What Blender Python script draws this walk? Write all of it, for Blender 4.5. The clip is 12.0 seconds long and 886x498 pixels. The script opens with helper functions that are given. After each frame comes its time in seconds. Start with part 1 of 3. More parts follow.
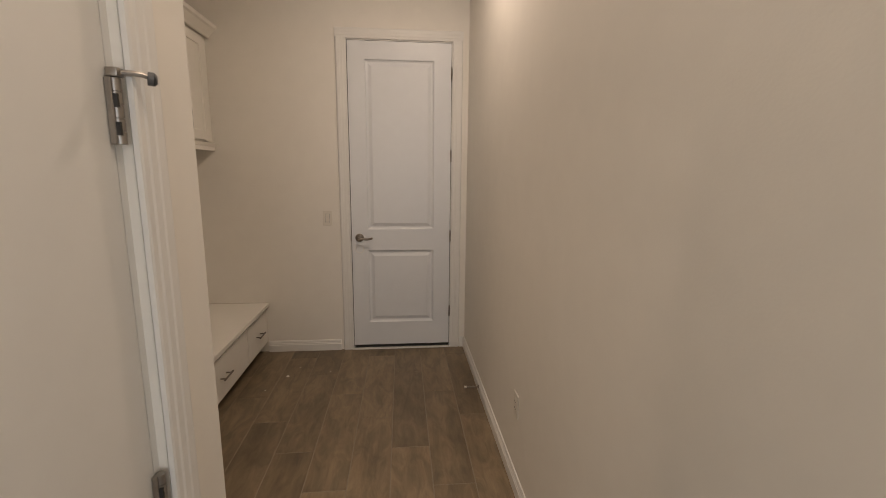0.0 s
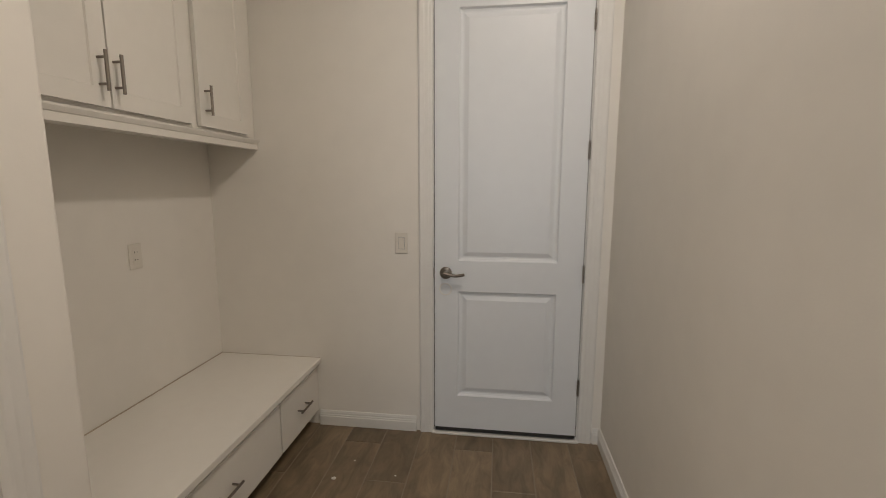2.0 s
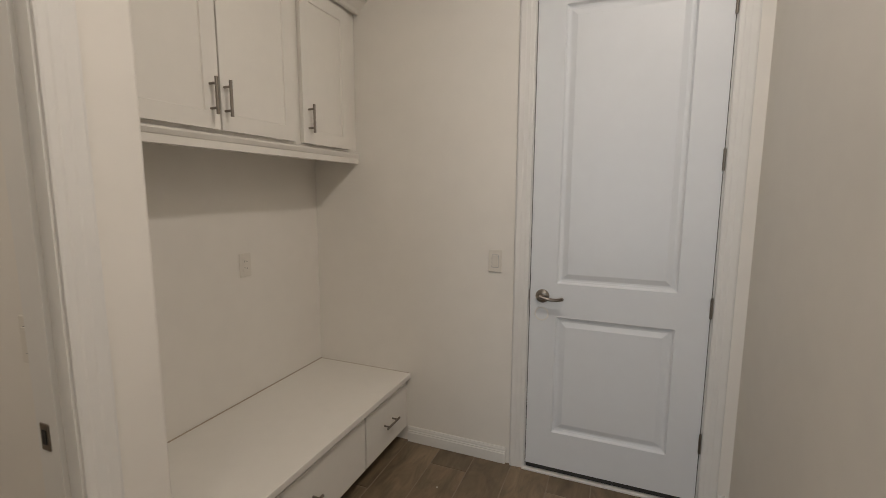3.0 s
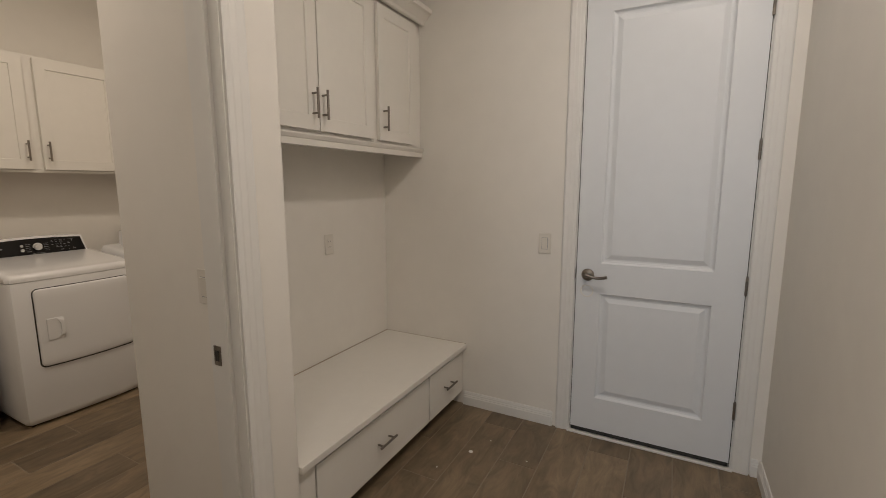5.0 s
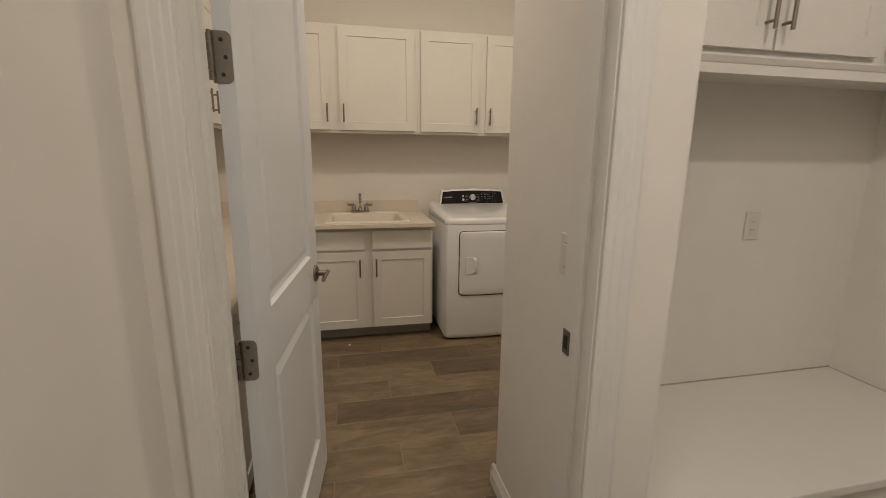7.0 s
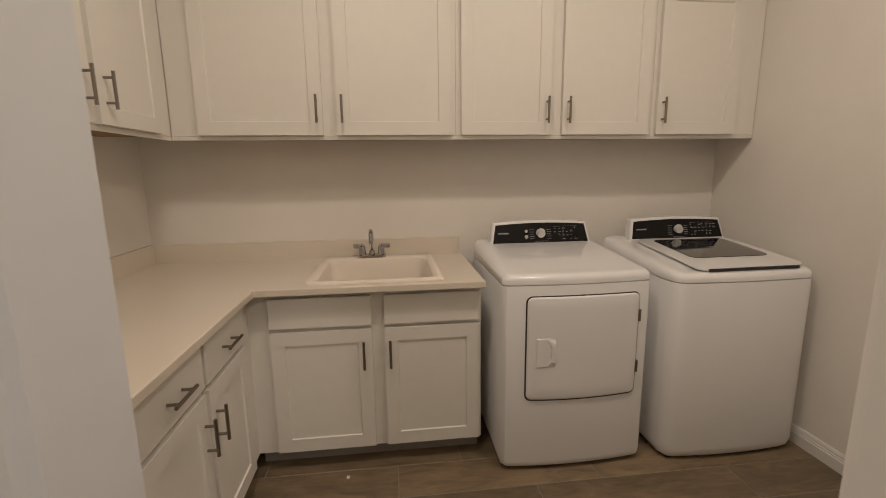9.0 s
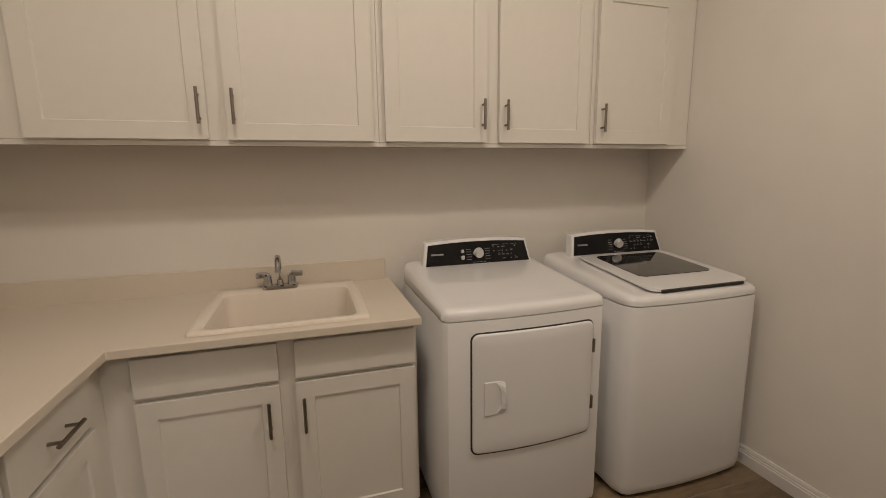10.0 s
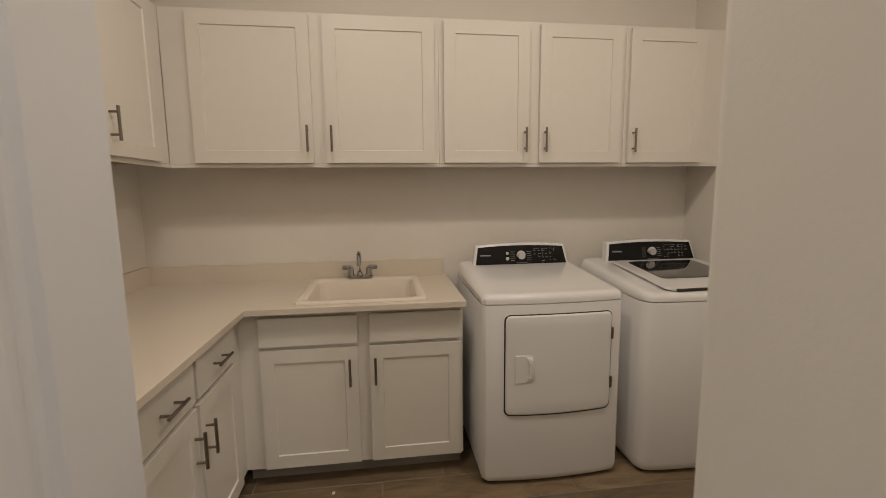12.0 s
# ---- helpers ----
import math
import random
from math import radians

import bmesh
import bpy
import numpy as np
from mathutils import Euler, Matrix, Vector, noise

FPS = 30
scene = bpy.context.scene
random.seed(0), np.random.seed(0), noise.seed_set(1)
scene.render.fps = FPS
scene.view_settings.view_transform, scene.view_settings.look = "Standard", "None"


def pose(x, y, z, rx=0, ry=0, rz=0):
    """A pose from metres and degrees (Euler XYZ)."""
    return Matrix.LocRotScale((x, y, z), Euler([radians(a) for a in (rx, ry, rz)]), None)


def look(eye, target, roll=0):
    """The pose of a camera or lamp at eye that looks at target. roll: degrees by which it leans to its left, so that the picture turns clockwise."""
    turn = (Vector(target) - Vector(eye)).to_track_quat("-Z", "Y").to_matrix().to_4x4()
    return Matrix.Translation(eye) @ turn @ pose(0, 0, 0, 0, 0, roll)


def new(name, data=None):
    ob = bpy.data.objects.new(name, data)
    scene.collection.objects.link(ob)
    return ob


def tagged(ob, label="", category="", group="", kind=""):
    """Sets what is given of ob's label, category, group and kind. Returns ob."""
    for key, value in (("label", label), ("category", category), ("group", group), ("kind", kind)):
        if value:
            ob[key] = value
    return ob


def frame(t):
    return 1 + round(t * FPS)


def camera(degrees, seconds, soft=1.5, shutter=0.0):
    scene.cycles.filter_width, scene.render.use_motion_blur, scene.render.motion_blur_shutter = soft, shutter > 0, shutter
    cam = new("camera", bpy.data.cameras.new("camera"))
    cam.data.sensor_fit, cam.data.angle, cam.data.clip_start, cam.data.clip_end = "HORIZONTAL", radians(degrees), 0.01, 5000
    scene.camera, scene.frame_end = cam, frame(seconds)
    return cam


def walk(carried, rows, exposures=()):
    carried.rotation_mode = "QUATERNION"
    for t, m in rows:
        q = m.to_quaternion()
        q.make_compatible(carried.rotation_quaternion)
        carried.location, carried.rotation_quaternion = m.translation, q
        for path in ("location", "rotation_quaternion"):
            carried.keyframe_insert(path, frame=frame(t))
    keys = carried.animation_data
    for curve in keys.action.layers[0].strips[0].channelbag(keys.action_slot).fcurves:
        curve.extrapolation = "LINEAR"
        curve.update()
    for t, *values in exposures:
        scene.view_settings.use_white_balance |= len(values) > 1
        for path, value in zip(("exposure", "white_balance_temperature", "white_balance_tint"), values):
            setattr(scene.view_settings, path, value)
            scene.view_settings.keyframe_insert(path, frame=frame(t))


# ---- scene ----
cam = camera(90.7, 12.0, soft=0.65, shutter=0.2)
PATH = [
    (0, (0.482, 0.134, 1.488), (0.669, 2.095, 1.14), 0.5),
    (0.5, (0.493, 0.432, 1.43), (0.583, 2.407, 1.126), 0.25),
    (1, (0.514, 0.772, 1.46), (0.551, 2.746, 1.138), 0.4),
    (1.5, (0.457, 1.098, 1.449), (0.429, 3.072, 1.126), 0.2),
    (2, (0.427, 1.333, 1.438), (0.176, 3.296, 1.146), 0.1),
    (2.5, (0.5, 1.547, 1.456), (-0.07, 3.444, 1.181), 0.3),
    (3, (0.481, 1.505, 1.476), (-0.26, 3.344, 1.213), 0.2),
    (3.2, (0.501, 1.457, 1.49), (-0.288, 3.271, 1.198), -0.1),
    (5, (0.546, 1.188, 1.45), (-0.378, 2.939, 1.162), -0.1),
    (5.5, (0.567, 1.208, 1.46), (-0.564, 2.825, 1.135), -0.0),
    (6, (0.463, 1.241, 1.418), (-0.995, 2.561, 1.051), 0.9),
    (6.2, (0.435, 1.309, 1.408), (-1.182, 2.42, 1.019), 1.0),
    (6.5, (0.378, 1.394, 1.394), (-1.423, 2.163, 0.988), 1.0),
    (7, (0.247, 1.496, 1.381), (-1.664, 1.915, 0.962), 0.6),
    (8.8, (-0.943, 1.715, 1.369), (-2.902, 1.898, 1.011), -0.8),
    (9, (-1.01, 1.709, 1.388), (-2.965, 1.941, 1.032), -0.7),
    (9.5, (-1.214, 1.725, 1.408), (-3.138, 2.144, 1.06), -0.6),
    (10, (-1.355, 1.743, 1.415), (-3.241, 2.32, 1.083), -0.7),
    (10.5, (-1.387, 1.734, 1.421), (-3.267, 2.342, 1.106), -0.9),
    (11, (-1.323, 1.738, 1.423), (-3.232, 2.257, 1.133), -0.8),
    (11.5, (-1.14, 1.762, 1.408), (-3.091, 2.115, 1.148), -0.6),
    (12, (-0.892, 1.748, 1.405), (-2.858, 2.01, 1.147), -0.6),
]
EXPOSURES = [
    (0.0, -0.33, 7600, 18), (0.5, -0.27, 7250, 14), (1.0, -0.19, 7050, 12), (2.0, -0.1, 6600, 11), (3.0, -0.03, 6400, 11), (5.0, -0.12, 6500, 12),
    (5.5, -0.15, 6600, 13), (6.0, -0.22, 6700, 12), (6.5, -0.02, 6700, 11), (7.0, 0.02, 6600, 10), (9.0, 0.1, 6600, 14), (9.5, 0.08, 6600, 14), (10.5, 0.06, 6420, 12), (12.0, 0.02, 6500, 12),
]
walk(cam, [(t, look(eye, target, roll)) for t, eye, target, roll in PATH], EXPOSURES)

# ---- light ----
world = bpy.data.worlds.new("world")
scene.world = world
world.use_nodes = True
world.node_tree.nodes["Background"].inputs["Color"].default_value = (0.6, 0.72, 0.9, 1)
world.node_tree.nodes["Background"].inputs["Strength"].default_value = 0.3

CEIL = 3.05


def area_lamp(name, m, sx, sy, watts, colour, disk=False):
    d = bpy.data.lights.new(name, "AREA")
    d.shape, d.size = ("DISK" if disk else "RECTANGLE"), sx
    if not disk:
        d.size_y = sy
    d.energy, d.color = watts, colour
    ob = new(name, d)
    ob.matrix_world = m
    return ob


WARM, COOL = (1.0, 0.865, 0.72), (0.72, 0.86, 1.0)
area_lamp("hall_lamp", pose(0.72, 2.35, CEIL - 0.01), 0.16, 0, 16, (1.0, 0.90, 0.80), True)
area_lamp("hall_lamp", pose(0.66, 0.35, CEIL - 0.01), 0.16, 0, 8, (1.0, 0.90, 0.80), True)
area_lamp("laundry_lamp", pose(-1.98, 1.6, CEIL - 0.01), 0.16, 0, 8, WARM, True)
# Added, unseen fill lamp that lifts the base cabinet fronts.
area_lamp("laundry_lamp", pose(-1.7, 1.45, CEIL - 0.01), 0.16, 0, 5.5, WARM, True)
area_lamp("laundry_lamp", pose(-1.98, 2.75, CEIL - 0.01), 0.16, 0, 10, WARM, True)
# Added cool lamp standing in for daylight from the hall's unseen south end.
area_lamp("added_daylight", pose(0.53, -2.18, 1.35, 90, 0, 0), 0.8, 1.6, 22, COOL)

# ---- materials ----


def mat(name, colour, rough=0.5, metal=0.0, grain=0.0, scale=40.0, bump=0.0, bump_scale=250.0, coat=0.0, random_tint=0.0):
    m = bpy.data.materials.new(name)
    m.use_nodes = True
    nt = m.node_tree
    b = nt.nodes["Principled BSDF"]
    b.inputs["Base Color"].default_value = (*colour, 1)
    b.inputs["Roughness"].default_value = rough
    b.inputs["Metallic"].default_value = metal
    b.inputs["Coat Weight"].default_value = coat
    b.inputs["Coat Roughness"].default_value = 0.08
    co = nt.nodes.new("ShaderNodeTexCoord")
    if grain:
        n1 = nt.nodes.new("ShaderNodeTexNoise")
        n1.inputs["Scale"].default_value, n1.inputs["Detail"].default_value = scale, 6
        n2 = nt.nodes.new("ShaderNodeTexNoise")
        n2.inputs["Scale"].default_value, n2.inputs["Detail"].default_value = 1.7, 3
        nt.links.new(co.outputs["Object"], n1.inputs["Vector"])
        nt.links.new(co.outputs["Object"], n2.inputs["Vector"])
        add = nt.nodes.new("ShaderNodeMath")
        nt.links.new(n1.outputs["Fac"], add.inputs[0])
        nt.links.new(n2.outputs["Fac"], add.inputs[1])
        ramp = nt.nodes.new("ShaderNodeMapRange")
        ramp.inputs["From Min"].default_value, ramp.inputs["From Max"].default_value = 0.6, 1.4
        ramp.inputs["To Min"].default_value, ramp.inputs["To Max"].default_value = 1 - grain, 1 + grain
        nt.links.new(add.outputs[0], ramp.inputs["Value"])
        hsv = nt.nodes.new("ShaderNodeHueSaturation")
        hsv.inputs["Color"].default_value = (*colour, 1)
        nt.links.new(ramp.outputs[0], hsv.inputs["Value"])
        nt.links.new(hsv.outputs[0], b.inputs["Base Color"])
        rr = nt.nodes.new("ShaderNodeMapRange")
        rr.inputs["To Min"].default_value, rr.inputs["To Max"].default_value = max(rough - 0.08, 0.02), min(rough + 0.08, 1)
        nt.links.new(n2.outputs["Fac"], rr.inputs["Value"])
        nt.links.new(rr.outputs[0], b.inputs["Roughness"])
    if bump:
        n3 = nt.nodes.new("ShaderNodeTexNoise")
        n3.inputs["Scale"].default_value, n3.inputs["Detail"].default_value = bump_scale, 4
        nt.links.new(co.outputs["Object"], n3.inputs["Vector"])
        bp = nt.nodes.new("ShaderNodeBump")
        bp.inputs["Strength"].default_value, bp.inputs["Distance"].default_value = bump, 0.002
        nt.links.new(n3.outputs["Fac"], bp.inputs["Height"])
        nt.links.new(bp.outputs[0], b.inputs["Normal"])
    return m


def plank_material():
    m = bpy.data.materials.new("wood_look_tile")
    m.use_nodes = True
    nt = m.node_tree
    b = nt.nodes["Principled BSDF"]
    co, info = nt.nodes.new("ShaderNodeTexCoord"), nt.nodes.new("ShaderNodeObjectInfo")
    mp = nt.nodes.new("ShaderNodeMapping")
    mp.inputs["Scale"].default_value = (1, 0.09, 1)
    shift = nt.nodes.new("ShaderNodeVectorMath")
    shift.operation = "SCALE"
    shift.inputs[0].default_value = (13, 29, 7)
    nt.links.new(info.outputs["Random"], shift.inputs["Scale"])
    move = nt.nodes.new("ShaderNodeVectorMath")
    nt.links.new(co.outputs["Object"], move.inputs[0])
    nt.links.new(shift.outputs[0], move.inputs[1])
    nt.links.new(move.outputs[0], mp.inputs["Vector"])
    grain = nt.nodes.new("ShaderNodeTexNoise")
    grain.inputs["Scale"].default_value, grain.inputs["Detail"].default_value = 55, 8
    grain.inputs["Distortion"].default_value = 0.6
    nt.links.new(mp.outputs[0], grain.inputs["Vector"])
    cloud = nt.nodes.new("ShaderNodeTexNoise")
    cloud.inputs["Scale"].default_value, cloud.inputs["Detail"].default_value = 5, 4
    mp2 = nt.nodes.new("ShaderNodeMapping")
    mp2.inputs["Scale"].default_value = (1.4, 0.4, 1)
    nt.links.new(move.outputs[0], mp2.inputs["Vector"])
    nt.links.new(mp2.outputs[0], cloud.inputs["Vector"])
    mix = nt.nodes.new("ShaderNodeMath")
    mix.operation = "MULTIPLY_ADD"
    mix.inputs[1].default_value = 0.28
    nt.links.new(grain.outputs["Fac"], mix.inputs[0])
    half = nt.nodes.new("ShaderNodeMath")
    half.operation = "MULTIPLY_ADD"
    half.inputs[1].default_value, half.inputs[2].default_value = 0.85, -0.06
    nt.links.new(cloud.outputs["Fac"], half.inputs[0])
    nt.links.new(half.outputs[0], mix.inputs[2])
    ramp = nt.nodes.new("ShaderNodeValToRGB")
    e = ramp.color_ramp.elements
    e[0].position, e[0].color = 0.22, (0.09, 0.063, 0.038, 1)
    e[1].position, e[1].color = 0.8, (0.205, 0.153, 0.097, 1)
    mid = e.new(0.48)
    mid.color = (0.148, 0.108, 0.066, 1)
    nt.links.new(mix.outputs[0], ramp.inputs[0])
    tint = nt.nodes.new("ShaderNodeMapRange")
    tint.inputs["To Min"].default_value, tint.inputs["To Max"].default_value = 1.0, 1.5
    nt.links.new(info.outputs["Random"], tint.inputs["Value"])
    mp3 = nt.nodes.new("ShaderNodeMapping")
    mp3.inputs["Scale"].default_value = (2.2, 0.7, 1)
    nt.links.new(move.outputs[0], mp3.inputs["Vector"])
    knot = nt.nodes.new("ShaderNodeTexNoise")
    knot.inputs["Scale"].default_value, knot.inputs["Detail"].default_value = 6.5, 5
    knot.inputs["Roughness"].default_value, knot.inputs["Distortion"].default_value = 0.62, 1.1
    nt.links.new(mp3.outputs[0], knot.inputs["Vector"])
    stain = nt.nodes.new("ShaderNodeMapRange")
    stain.inputs["From Min"].default_value, stain.inputs["From Max"].default_value = 0.36, 0.66
    stain.inputs["To Min"].default_value, stain.inputs["To Max"].default_value = 1.2, 0.74
    nt.links.new(knot.outputs["Fac"], stain.inputs["Value"])
    both = nt.nodes.new("ShaderNodeMath")
    both.operation = "MULTIPLY"
    nt.links.new(tint.outputs[0], both.inputs[0])
    nt.links.new(stain.outputs[0], both.inputs[1])
    hsv = nt.nodes.new("ShaderNodeHueSaturation")
    nt.links.new(ramp.outputs[0], hsv.inputs["Color"])
    nt.links.new(both.outputs[0], hsv.inputs["Value"])
    nt.links.new(hsv.outputs[0], b.inputs["Base Color"])
    b.inputs["Roughness"].default_value = 0.42
    bp = nt.nodes.new("ShaderNodeBump")
    bp.inputs["Strength"].default_value, bp.inputs["Distance"].default_value = 0.12, 0.002
    nt.links.new(grain.outputs["Fac"], bp.inputs["Height"])
    nt.links.new(bp.outputs[0], b.inputs["Normal"])
    return m


PAINT = mat("wall_paint", (0.80, 0.765, 0.705), 0.75, grain=0.025, scale=9, bump=0.12, bump_scale=160)
CEILING = mat("ceiling_paint", (0.86, 0.84, 0.79), 0.85, grain=0.03, bump=0.3, bump_scale=120)
TRIM = mat("trim_paint", (0.765, 0.75, 0.715), 0.42, grain=0.025, scale=14, bump=0.05, bump_scale=90)
# White door paint tinted blue, which puts cool daylight into the colour.
DOOR = mat("daylight_tinted_door_paint", (0.74, 0.76, 0.78), 0.36, grain=0.02, scale=12, bump=0.06, bump_scale=110)
CAB = mat("cabinet_paint", (0.785, 0.755, 0.695), 0.42, grain=0.02, scale=18, bump=0.04, bump_scale=140)
CABRAW = mat("raw_cabinet_underside", (0.30, 0.19, 0.11), 0.7, grain=0.15, scale=30)
# Toe kick colour is darkened to carry the shade under the cabinets.
TOE_SHADE = mat("shaded_toe_kick_board", (0.30, 0.28, 0.25), 0.7, grain=0.06)
STONE = mat("worktop_laminate", (0.715, 0.645, 0.545), 0.34, grain=0.05, scale=220)
SINKM = mat("sink_acrylic", (0.84, 0.765, 0.67), 0.2, grain=0.015)
NICKEL = mat("brushed_nickel", (0.25, 0.22, 0.19), 0.33, 1.0, grain=0.08, scale=90)
CHROME = mat("chrome", (0.48, 0.48, 0.49), 0.08, 1.0)
ENAMEL_SIDE = mat("white_enamel_cabinet", (0.83, 0.83, 0.83), 0.5, grain=0.012, scale=6)
ENAMEL = mat("white_enamel", (0.83, 0.83, 0.83), 0.24, grain=0.012, scale=6, coat=0.6)
STEEL = mat("satin_nickel", (0.34, 0.31, 0.28), 0.38, 1.0, grain=0.08, scale=90)
BLACK = mat("black_gloss", (0.004, 0.004, 0.005), 0.16)
BLACK.node_tree.nodes["Principled BSDF"].inputs["Specular IOR Level"].default_value = 0.3
# Near-black that paints shade in gaps and recesses; also screws and holes.
DARK = mat("dark_gap", (0.03, 0.028, 0.026), 0.7)
RUBBER = mat("grey_rubber", (0.10, 0.10, 0.10), 0.6)
GREYINK = mat("grey_print", (0.27, 0.275, 0.29), 0.5)
PLATE = mat("plastic_plate", (0.72, 0.68, 0.61), 0.35, grain=0.01)
GROUT = mat("grout", (0.26, 0.215, 0.165), 0.9, grain=0.1, scale=120, bump=0.2)
PLANK = plank_material()
SILVER = mat("silver_plastic", (0.72, 0.72, 0.71), 0.3, 0.25)
SMOKE = mat("smoked_lid_glass", (0.02, 0.019, 0.018), 0.06, coat=0.8)
CHIP = mat("plaster_crumb", (0.7, 0.68, 0.63), 0.9)
GLASS = mat("window_glass", (1, 1, 1), 0.02)
GLASS.node_tree.nodes["Principled BSDF"].inputs["Transmission Weight"].default_value = 1.0

# ---- mesh helpers ----


def finish(name, bm, material, smooth=False):
    me = bpy.data.meshes.new(name)
    bmesh.ops.recalc_face_normals(bm, faces=bm.faces[:])
    bm.to_mesh(me)
    bm.free()
    me.materials.append(material)
    if smooth:
        me.polygons.foreach_set("use_smooth", [True] * len(me.polygons))
        me.set_sharp_from_angle(angle=radians(38))
    return me


def part(name, bm, material, parent, label="", smooth=False, m=None):
    me = bm if isinstance(bm, bpy.types.Mesh) else finish(name, bm, material, smooth)
    ob = new(name, me)
    ob.parent = parent
    if m is not None:
        ob.matrix_local = m
    if label:
        ob["label"] = label
    return ob


def thing(name, m, label, category, group="", kind=""):
    ob = new(name)
    ob.empty_display_size = 0.1
    ob.matrix_world = m
    return tagged(ob, label, category, group, kind)


def structure(name, bm, material, label, category):
    return tagged(new(name, finish(name, bm, material)), label, category, kind="structure")


def box(bm, x0, x1, y0, y1, z0, z1, bevel=0.0, seg=2):
    vs = [bm.verts.new(p) for p in ((x0, y0, z0), (x1, y0, z0), (x1, y1, z0), (x0, y1, z0), (x0, y0, z1), (x1, y0, z1), (x1, y1, z1), (x0, y1, z1))]
    fs = [bm.faces.new([vs[i] for i in f]) for f in ((3, 2, 1, 0), (4, 5, 6, 7), (0, 1, 5, 4), (1, 2, 6, 5), (2, 3, 7, 6), (3, 0, 4, 7))]
    if bevel:
        es = list({e for f in fs for e in f.edges})
        bmesh.ops.bevel(bm, geom=es, offset=bevel, segments=seg, affect="EDGES", profile=0.5)
    return bm


def boxed(*a, **k):
    return box(bmesh.new(), *a, **k)


def prism(bm, pts, z0, z1, rounds=None):
    """Upright prism on a floor outline; rounds gives a radius to some corners."""
    out = []
    for i, p in enumerate(pts):
        r = (rounds or {}).get(i, 0)
        if not r:
            out.append(p)
            continue
        a, b, c = Vector(pts[i - 1]), Vector(p), Vector(pts[(i + 1) % len(pts)])
        u, v = (a - b).normalized(), (c - b).normalized()
        centre = b + (u + v) * r
        for k in range(7):
            w = k / 6 * math.pi / 2
            q = centre - v * r * math.cos(w) - u * r * math.sin(w)
            out.append((q.x, q.y))
    lo = [bm.verts.new((x, y, z0)) for x, y in out]
    hi = [bm.verts.new((x, y, z1)) for x, y in out]
    bm.faces.new(lo[::-1])
    bm.faces.new(hi)
    n = len(out)
    for i in range(n):
        bm.faces.new((lo[i], lo[(i + 1) % n], hi[(i + 1) % n], hi[i]))
    return bm


def rod(bm, a, b, r, seg=12, r2=None):
    a, b = Vector(a), Vector(b)
    q = (b - a).to_track_quat("Z", "Y").to_matrix().to_4x4()
    bmesh.ops.create_cone(bm, cap_ends=True, segments=seg, radius1=r, radius2=r if r2 is None else r2, depth=(b - a).length, matrix=Matrix.Translation((a + b) / 2) @ q)
    return bm


def tube(bm, pts, r, seg=10):
    """A bent pipe through points."""
    rings = []
    for i, p in enumerate(pts):
        p = Vector(p)
        d = (Vector(pts[min(i + 1, len(pts) - 1)]) - Vector(pts[max(i - 1, 0)])).normalized()
        q = d.to_track_quat("Z", "Y")
        rings.append([bm.verts.new(p + q @ Vector((r * math.cos(k * 2 * math.pi / seg), r * math.sin(k * 2 * math.pi / seg), 0))) for k in range(seg)])
    for a, b in zip(rings, rings[1:]):
        for k in range(seg):
            bm.faces.new((a[k], a[(k + 1) % seg], b[(k + 1) % seg], b[k]))
    bm.faces.new(rings[0][::-1])
    bm.faces.new(rings[-1])
    return bm


def loft(bm, loops, cap=True):
    """Skin over loops of equal length."""
    rings = [[bm.verts.new(p) for p in lp] for lp in loops]
    n = len(rings[0])
    for a, b in zip(rings, rings[1:]):
        for k in range(n):
            bm.faces.new((a[k], a[(k + 1) % n], b[(k + 1) % n], b[k]))
    if cap:
        bm.faces.new(rings[0][::-1])
        bm.faces.new(rings[-1])
    return bm


def rounded_rect(x0, x1, y0, y1, r, seg=5):
    pts = []
    for cx, cy, a0 in ((x1 - r, y1 - r, 0), (x0 + r, y1 - r, 90), (x0 + r, y0 + r, 180), (x1 - r, y0 + r, 270)):
        for k in range(seg + 1):
            a = radians(a0 + 90 * k / seg)
            pts.append((cx + r * math.cos(a), cy + r * math.sin(a)))
    return pts


